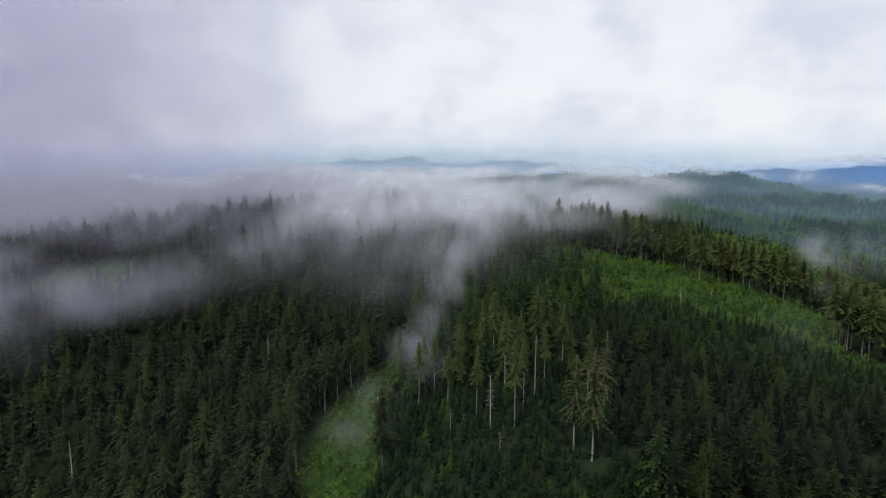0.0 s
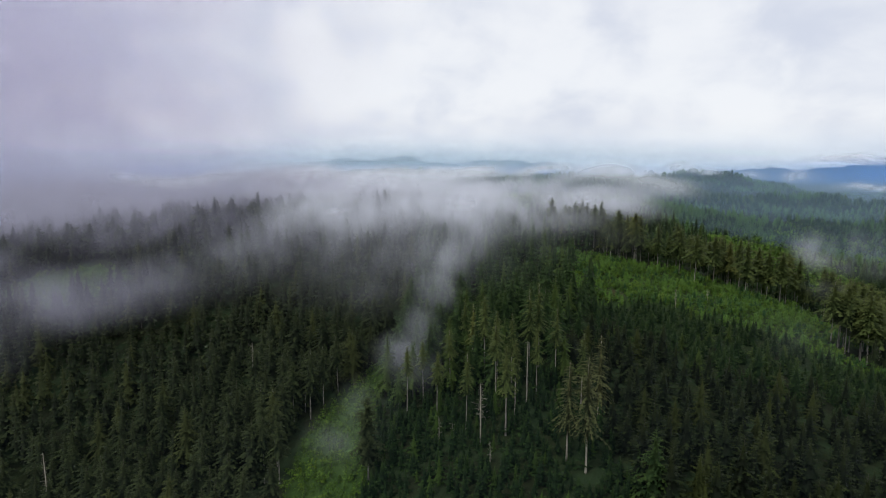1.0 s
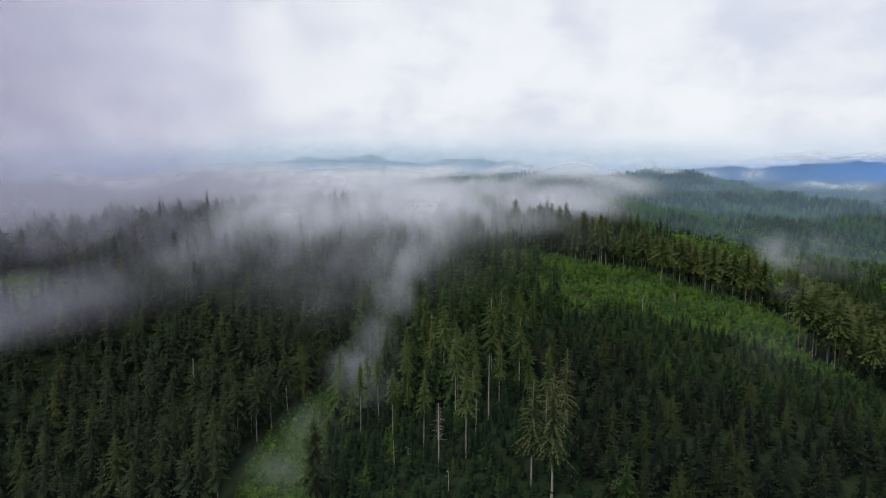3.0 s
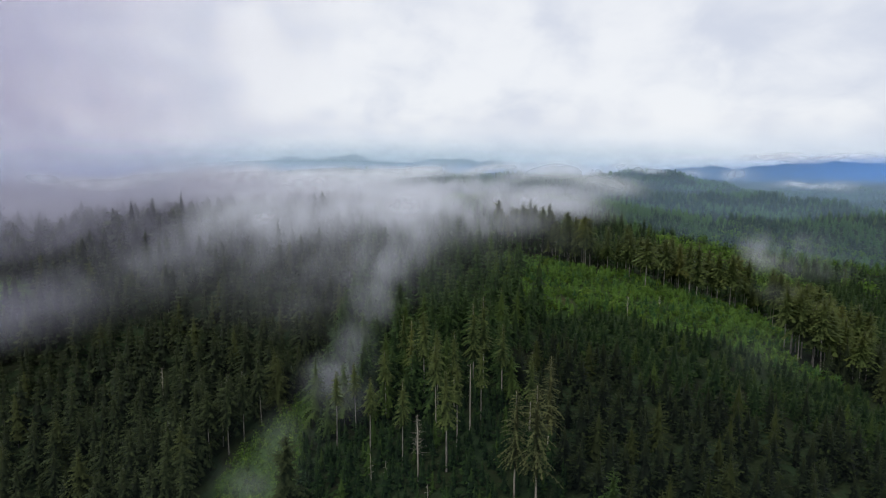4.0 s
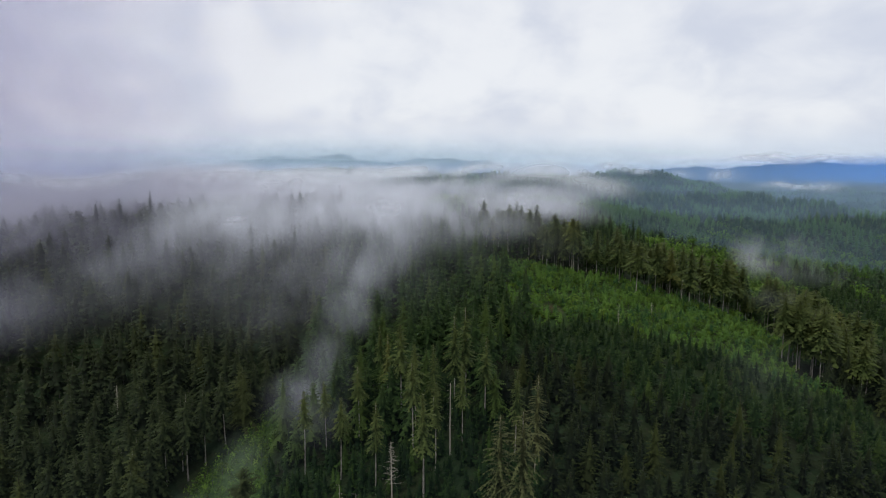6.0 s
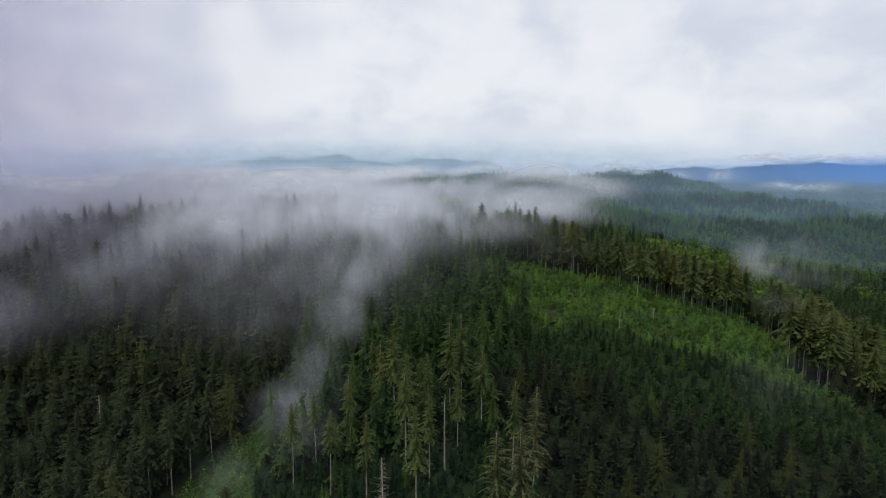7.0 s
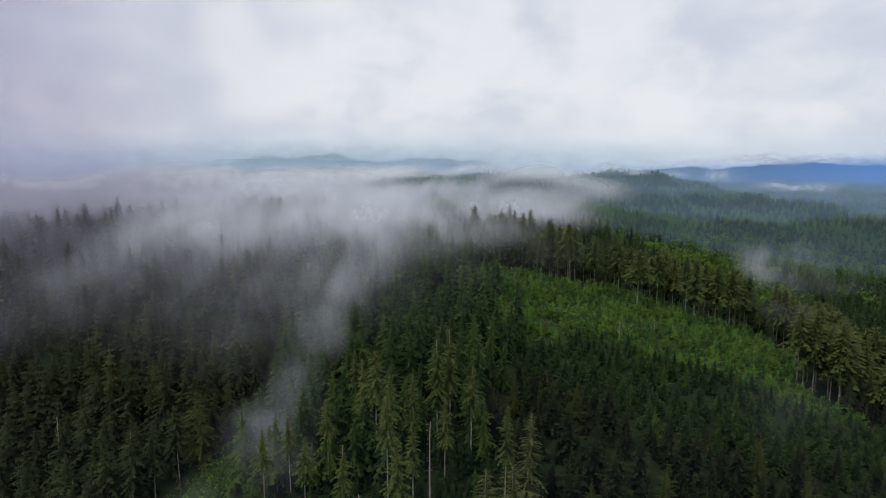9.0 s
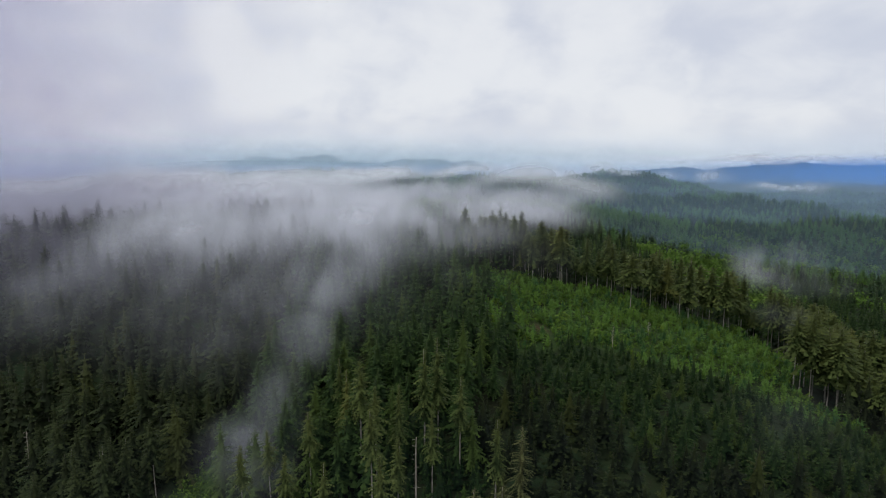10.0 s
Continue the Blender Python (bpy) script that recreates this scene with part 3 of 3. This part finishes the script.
behind = (y > 640) | ((x > 0) & (zone(x, y) == "dense ")) | (x > 470)
side = (x > 60) & (y < 900)
clump = np.sin(x / 61 + 1.9 * np.sin(y / 83)) + np.sin(y / 57 - x / 90 + 2.0) + 0.7 * np.sin(x / 23 + y / 31)
leafy = behind & side & (clump > 0.5)
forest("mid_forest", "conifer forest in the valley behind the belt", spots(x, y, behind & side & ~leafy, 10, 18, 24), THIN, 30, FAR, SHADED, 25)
forest("valley_leaf_trees", "light green rounded broadleaf trees in clumps over the valley", spots(x, y, leafy, 9, 15, 24), LEAFY_FAR, 12, LEAVES, SHADED, 25)
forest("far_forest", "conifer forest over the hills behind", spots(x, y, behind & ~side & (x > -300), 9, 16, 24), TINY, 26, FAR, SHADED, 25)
x, y = scatter(-300, 1700, 1250, 2100, 15, 26)
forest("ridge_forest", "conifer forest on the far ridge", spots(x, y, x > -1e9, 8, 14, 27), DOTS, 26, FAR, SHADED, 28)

# ---- single trees: x, y, height
STAND_TREES = [(50, 281, 41), (29, 231, 37), (24, 275, 41), (29, 262, 38), (45, 277, 40), (14, 240, 33), (2, 253, 30), (-11, 259, 32), (19, 285, 34),
               (16, 302, 30), (34, 242, 33), (27, 252, 37), (62, 246, 31), (45, 256, 30), (-4, 268, 29), (8, 270, 31), (36, 270, 33), (55, 266, 34)]
trees("tall_fir", "tall green fir with a long bare trunk over young trees", "tall firs of the thinned stand", STAND_TREES,
      [conifer(100 + s, 36, 0.42 + 0.06 * s, 0.085, 200, 4, 0.26, 7, ragged=0.45) for s in range(4)], 36, STAND, BARK, 5)

BELT_TREES = [(134, 457, 31), (152, 452, 33), (166, 446, 34), (175, 402, 37), (180, 440, 34), (198, 424, 35), (206, 395, 40), (210, 411, 38), (210, 427, 35),
              (232, 428, 36), (234, 419, 37), (241, 415, 38), (259, 424, 38), (221, 329, 38), (228, 327, 41), (235, 334, 42), (241, 322, 36), (246, 306, 31), (238, 343, 37)]
x, y = scatter(40, 330, 230, 520, 8.0, 31)
belt = spots(x, y, zone(x, y) == "belt  ", 25, 40, 32)
BELT_TREES += [tuple(r) for r in belt.tolist()]
trees("belt_fir", "tall fir with a bare lower trunk at the clearing's edge", "firs of the belt", BELT_TREES,
      [conifer(110 + s, 34, (0.30, 0.48, 0.38, 0.52, 0.34, 0.44)[s], 0.122 + 0.008 * s, 250, 3, 0.26, 6, ragged=0.42, core=0.5, full=0.6, droop=0.5) for s in range(6)], 34, STAND, BARK, 6)

EDGE_TREES = [(-58, 281, 36), (-53, 287, 32), (-66, 281, 31), (-78, 270, 30), (-74, 275, 28), (-47, 295, 31), (-62, 288, 30), (-70, 262, 30), (-66, 250, 29), (-73, 254, 31), (-62, 238, 27), (-69, 241, 30), (-70, 289, 33)]
trees("edge_fir", "dark fir with a bare pale trunk beside the grassy strip", "firs along the strip", EDGE_TREES,
      [conifer(140 + s, 32, 0.40 + 0.05 * s, 0.14, 100, 4, 0.34, 6, ragged=0.35) for s in range(3)], 32, NEEDLES, BARK, 8)

trees("spire_fir", "dark pointed fir rising over the canopy", "spires in the mist", [(-121, 398, 35), (-107, 383, 36), (-144, 500, 36), (-179, 497, 38), (-166, 505, 35), (-150, 520, 36)],
      [conifer(150 + s, 30, 0.12, 0.155, 100, 4, 0.32, 5) for s in range(3)], 30, NEEDLES, BARK, 9)

trees("mossy_hemlock", "ragged hemlock with drooping grey-green lichened boughs", "lichened hemlocks", [(54.5, 206.5, 43), (67, 238, 34), (49, 213, 38)],
      [conifer(160 + s, 38, 0.32 - 0.16 * s, 0.09, 280, 5, 0.15, 7, droop=0.75, ragged=0.6, full=0.5, core=0.3) for s in range(2)], 38, LICHEN, DEAD, 10)

lone = tree_thing("lone_fir", conifer(120, 34, 0.24, 0.145, 240, 5, 0.34, 7, full=0.42, core=0.72, droop=0.45), NEEDLES, BARK)
lone.matrix_basis = stand_at(-24, 223, 34, 34)
tagged(lone, "single dark dense fir standing in the grassy strip", "tree")
snag = tree_thing("dead_tree", dead_tree(130, 25, 44, 0.20), DEAD, DEAD, "limbs")
snag.matrix_basis = stand_at(19, 228, 25, 25)
tagged(snag, "dead grey conifer with thin bare limbs", "tree")


POLES = [(21, 209, 13), (3, 229, 14), (8, 226, 12), (39, 244, 30)]
for tx, ty, th in POLES:
    stub = tree_thing("dead_pole", dead_tree(int(tx) + 200, th, 9, 0.05), DEAD, DEAD, "limbs")
    stub.matrix_basis = stand_at(tx, ty, th, th)
    tagged(stub, "bare pale broken trunk of a dead conifer", "tree", "dead poles of the thinned stand")

SNAGS = [(-165, 250, 40), (-92, 305, 33), (139, 343, 13), (166, 362, 9)]
for tx, ty, th in SNAGS:
    stub = tree_thing("dead_tree", dead_tree(int(tx) + 300, th, 30, 0.09), DEAD, DEAD, "limbs")
    stub.matrix_basis = stand_at(tx, ty, th, th)
    tagged(stub, "weathered grey dead conifer with short bare limbs", "tree", "dead trees standing in the forest")

# ---------------------------------------------------------------- mist
# soft banks: centre x, y, z; half sizes; density
VALLEY = [
    (-62, 465, 58, 42, 46, 18, 1.2), (-15, 480, 63, 55, 46, 15, 0.85), (34, 500, 67, 55, 46, 12, 0.75), (22, 440, 58, 34, 36, 11, 0.4),
    (-105, 450, 48, 34, 34, 12, 0.35), (122, 570, 76, 52, 46, 13, 1.0), (60, 540, 72, 50, 40, 12, 0.7), (78, 478, 62, 40, 34, 12, 0.45), (60, 640, 80, 110, 60, 11, 0.9), (125, 690, 78, 50, 50, 9, 0.6),
    (-90, 620, 80, 100, 60, 14, 1.1),
]
SIDE = [(281, 446, 36, 6, 20, 11, 0.42), (289, 450, 28, 9, 24, 6, 0.25), (348, 480, 30, 6, 26, 14, 0.4), (332, 470, 21, 12, 26, 6, 0.2), (250, 385, 21, 7, 16, 7, 0.2), (150, 560, 62, 45, 40, 12, 0.25)]
WEST = [(-150, 540, 72, 95, 60, 17, 0.6), (-200, 465, 52, 85, 40, 18, 0.5), (-110, 440, 46, 50, 36, 15, 0.4), (-192, 345, 24, 42, 34, 17, 0.85), (-262, 325, 14, 44, 30, 20, 0.8), (-330, 540, 66, 160, 70, 30, 1.0), (-340, 400, 34, 60, 36, 20, 0.6)]
THIN_AIR = [(-60, 395, 42, 90, 60, 18, 0.13), (50, 420, 54, 80, 50, 12, 0.06)]
KNOLL = [(140, 222, 36, 14, 14, 8, 0.08)]
GULLY = [(16, 400, 53, 18, 26, 10, 0.2), (8, 365, 46, 12, 26, 9, 0.22), (1, 332, 35, 9, 24, 9, 0.22), (-5, 303, 24, 8, 22, 9, 0.22), (-12, 276, 13, 8, 22, 8, 0.2), (-26, 258, -2, 9, 18, 8, 0.16), (-38, 240, -9, 10, 13, 6, 0.10)]
RIDGE = [(590, 1560, 98, 60, 60, 10, 1.0), (700, 1620, 100, 50, 60, 9, 0.9), (900, 1750, 84, 40, 60, 9, 0.5), (1370, 1900, 44, 60, 70, 9, 0.7), (1080, 1800, 72, 22, 60, 14, 0.9), (1450, 1850, 44, 36, 60, 12, 0.7)]
BEHIND = [(-150, 1050, 90, 150, 60, 13, 0.9), (60, 1150, 92, 110, 60, 9, 0.8), (230, 1250, 92, 90, 60, 8, 0.6), (-380, 1000, 80, 150, 60, 14, 0.8), (340, 915, 72, 70, 40, 12, 0.7), (250, 960, 78, 60, 40, 11, 0.7)]
HIGH = [(-860, 1050, 320, 470, 160, 420, 1.0), (-560, 1050, 180, 250, 140, 190, 0.9), (-520, 1050, 420, 190, 140, 160, 0.8)]
DECK = [(2750, 3600, 150, 500, 400, 15, 1.0), (3400, 3600, 158, 500, 400, 15, 1.0), (4200, 3600, 166, 600, 400, 18, 1.0)]
TURN = np.array(Euler((0.6, 0.9, 0.4)).to_matrix())


def field(x, y, z, size, seed, octaves=4):
    """Smooth uneven noise in space, 0 to 1, its largest swellings about size metres."""
    table = np.random.default_rng(seed).random((32, 32, 32))
    p = np.stack([np.asarray(a, float).ravel() for a in np.broadcast_arrays(x, y, z)]) / size
    total, amp, norm = np.zeros(p.shape[1]), 1.0, 0.0
    for _ in range(octaves):
        i = np.floor(p).astype(int)
        f = p - i
        f = f * f * (3 - 2 * f)
        v = np.zeros(p.shape[1])
        for a in (0, 1):
            for b in (0, 1):
                for c in (0, 1):
                    v += table[(i[0] + a) % 32, (i[1] + b) % 32, (i[2] + c) % 32] * np.abs(1 - a - f[0]) * np.abs(1 - b - f[1]) * np.abs(1 - c - f[2])
        total, norm, amp = total + amp * v, norm + amp, amp * 0.55
        p = TURN @ p * 1.97 + 7.3
    return (total / norm).reshape(np.broadcast(x, y, z).shape)


def layers(name, label, planes, xs, zs, mat, thickness):
    """Drifting droplets in sheets one behind the other; thickness gives each sheet's share of the light it holds back."""
    V, F, D, o = [], [], [], 0
    u, v = np.meshgrid(xs, zs)
    gaps = np.gradient(np.asarray(planes, float)) if len(planes) > 1 else [1.0]
    for k, y0 in enumerate(planes):
        yy = y0 + 4 * np.sin(u / 37 + k) + 3 * np.sin(v / 23 + 2.1 * k)
        edge = np.clip(np.minimum(u - xs[0], xs[-1] - u) / 40, 0, 1) * np.clip(np.minimum(v - zs[0], zs[-1] - v) / 12, 0, 1)
        d = np.clip(thickness(u, yy, v, gaps[k]) * edge, 0, 1) * (v > height(u, yy) - 4)
        f = grid_faces(len(xs), len(zs))
        f = f[d.ravel()[f].max(1) > 0.002]
        if not len(f):
            continue
        used, f = np.unique(f, return_inverse=True)
        V.append(np.stack([u, yy, v], -1).reshape(-1, 3)[used])
        D.append(d.ravel()[used])
        F.append(f.reshape(-1, 4) + o)
        o += len(used)
    me = raw_mesh(name, np.concatenate(V), np.concatenate(F), [mat], attrs=[("thick", np.concatenate(D))], smooth=True)
    return tagged(new(name, me), label, "mist", kind="stuff")


def mist_bank(name, label, banks, planes, xs, zs, mat, puff=60.0, ragged=1.0, k=0.02, seed=1, over=0.0):
    """A bank of mist with torn edges, densest in its middle; over: how high above the ground it begins, among the treetops."""
    def thickness(u, yy, v, gap_):
        s = u - 0.5 * v
        n = (field(s, yy * 0.6, v * 1.25, puff, seed) - 0.5) * 3.4 * ragged
        p = u + puff * 0.9 * ragged * (field(u, yy * 0.6, v, puff * 1.3, seed + 50, 2) - 0.5)
        q = v + puff * 0.5 * ragged * (field(u, yy * 0.6, v, puff * 1.3, seed + 90, 2) - 0.5)
        d = np.zeros(u.shape)
        for cx, cy, cz, rx, ry, rz, much in banks:
            e = ((p - cx) / rx) ** 2 + ((yy - cy) / ry) ** 2 + ((q - cz) / rz) ** 2
            g = np.clip(1.35 * np.exp(-e * 0.7) * (1 + 0.75 * n) - 0.12, 0, 1.6)
            d = np.maximum(d, much * 1.2 * g * g / (g + 0.22))
        if over:
            d = d * np.clip((v - height(u, yy) - over) / 16, 0.06, 1)
        return 1 - np.exp(-k * d * gap_)
    return layers(name, label, planes, xs, zs, mat, thickness)


def haze_sheet(name, label, banks, y0, xs, zs, mat):
    """Thin even haze in one sheet, the tint of the lit air put into its colour."""
    def thickness(u, yy, v, gap_):
        d = np.zeros(u.shape)
        for cx, cy, cz, rx, ry, rz, much in banks:
            d = np.maximum(d, much * np.exp(-0.9 * (((u - cx) / rx) ** 2 + ((v - cz) / rz) ** 2)))
        return d - 0.01
    return layers(name, label, [y0], xs, zs, mat, thickness)


MIST = mist_material("mist", (0.72, 0.75, 0.83), 0.035, 0.22, 0.72, 1.7, 1)
WISP = mist_material("far_mist", (0.86, 0.90, 0.95), 0.009, 0.2, 0.7, 1.7, 1, 2.0)
LILAC = mist_material("lilac_mist", (0.42, 0.42, 0.52), 0.03, 0.25, 0.75, 1.7, 1)
CLOUD = mist_material("low_cloud", (0.58, 0.55, 0.76), 0.004, 0.1, 0.55, 1.2, 2)
BASE = mist_material("cloud_base", (0.97, 0.97, 0.98), 0.004, 0.3, 0.7, 1.8, 4, 2.0)
# haze tints: the blue of distant air is painted as sheet colour
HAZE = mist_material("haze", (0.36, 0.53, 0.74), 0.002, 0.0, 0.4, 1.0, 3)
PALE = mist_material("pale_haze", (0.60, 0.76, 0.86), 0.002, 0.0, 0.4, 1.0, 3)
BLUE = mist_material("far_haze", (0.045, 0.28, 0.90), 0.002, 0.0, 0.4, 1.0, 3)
NEAR_Y, MID_Y = [*range(204, 420, 8)], [*range(390, 560, 10), *range(560, 740, 16)]
mist_bank("valley_mist", "thin white mist drifting over the treetops", VALLEY, MID_Y, np.arange(-300, 330, 5.0), np.arange(-10, 140, 3.5), MIST, 62.0, over=12.0)
mist_bank("side_mist", "small torn wisps of mist beside the tall belt", SIDE, [*range(280, 620, 9)], np.arange(130, 420, 4.0), np.arange(-20, 110, 3.0), MIST, 22.0, 1.0, 0.022, 4, 12.0)
mist_bank("slope_mist", "lilac-grey mist hanging over the western slope", WEST, [*range(300, 640, 12)], np.arange(-560, 30, 6.0), np.arange(-40, 150, 4.0), LILAC, 60.0, 0.9, 0.02, 7, 8.0)
mist_bank("thin_mist", "faint veil of mist over the dark forest", THIN_AIR, [*range(290, 570, 28)], np.arange(-330, 330, 7.0), np.arange(-30, 110, 5.0), MIST, 50.0, 0.9, 0.02, 9, 10.0)
mist_bank("knoll_mist", "faint veil of mist over the half-grown trees", KNOLL, [*range(196, 252, 8)], np.arange(70, 200, 4.0), np.arange(0, 80, 3.0), MIST, 20.0, 1.0, 0.02, 14)
mist_bank("gully_mist", "thin wisp of mist trailing down the grassy gully", GULLY, NEAR_Y, np.arange(-100, 100, 3.5), np.arange(-40, 90, 2.5), MIST, 24.0, 0.9, 0.022, 12)
mist_bank("ridge_mist", "wisps of white mist rising from the far ridge", RIDGE, [*range(1440, 2000, 40)], np.arange(300, 1700, 10.0), np.arange(0, 170, 4.0), WISP, 70.0, 1.1, 0.012, 15)
mist_bank("hill_mist", "white mist lying between the wooded hills", BEHIND, [*range(880, 1340, 30)], np.arange(-760, 420, 12.0), np.arange(20, 160, 5.0), WISP, 110.0, 1.0, 0.012, 18)
mist_bank("low_cloud", "lilac-grey cloud bank hanging over the hills", HIGH, [*range(880, 1220, 40)], np.arange(-1800, 60, 18.0), np.arange(40, 900, 18.0), CLOUD, 260.0, 0.35, 0.0046, 21)
mist_bank("cloud_base", "ragged white cloud base over the far mountain", DECK, [3480, 3540, 3600, 3660], np.arange(-200, 4300, 30.0), np.arange(110, 420, 8.0), BASE, 200.0, 1.0, 0.0055, 24)
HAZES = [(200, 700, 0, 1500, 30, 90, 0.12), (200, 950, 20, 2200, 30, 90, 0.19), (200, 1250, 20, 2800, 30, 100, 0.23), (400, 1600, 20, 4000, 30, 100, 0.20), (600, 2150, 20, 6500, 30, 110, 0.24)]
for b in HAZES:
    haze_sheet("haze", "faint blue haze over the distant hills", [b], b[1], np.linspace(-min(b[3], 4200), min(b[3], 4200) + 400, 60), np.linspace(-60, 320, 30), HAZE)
# a single near sheet, added to lift and blue the forest's dark tones
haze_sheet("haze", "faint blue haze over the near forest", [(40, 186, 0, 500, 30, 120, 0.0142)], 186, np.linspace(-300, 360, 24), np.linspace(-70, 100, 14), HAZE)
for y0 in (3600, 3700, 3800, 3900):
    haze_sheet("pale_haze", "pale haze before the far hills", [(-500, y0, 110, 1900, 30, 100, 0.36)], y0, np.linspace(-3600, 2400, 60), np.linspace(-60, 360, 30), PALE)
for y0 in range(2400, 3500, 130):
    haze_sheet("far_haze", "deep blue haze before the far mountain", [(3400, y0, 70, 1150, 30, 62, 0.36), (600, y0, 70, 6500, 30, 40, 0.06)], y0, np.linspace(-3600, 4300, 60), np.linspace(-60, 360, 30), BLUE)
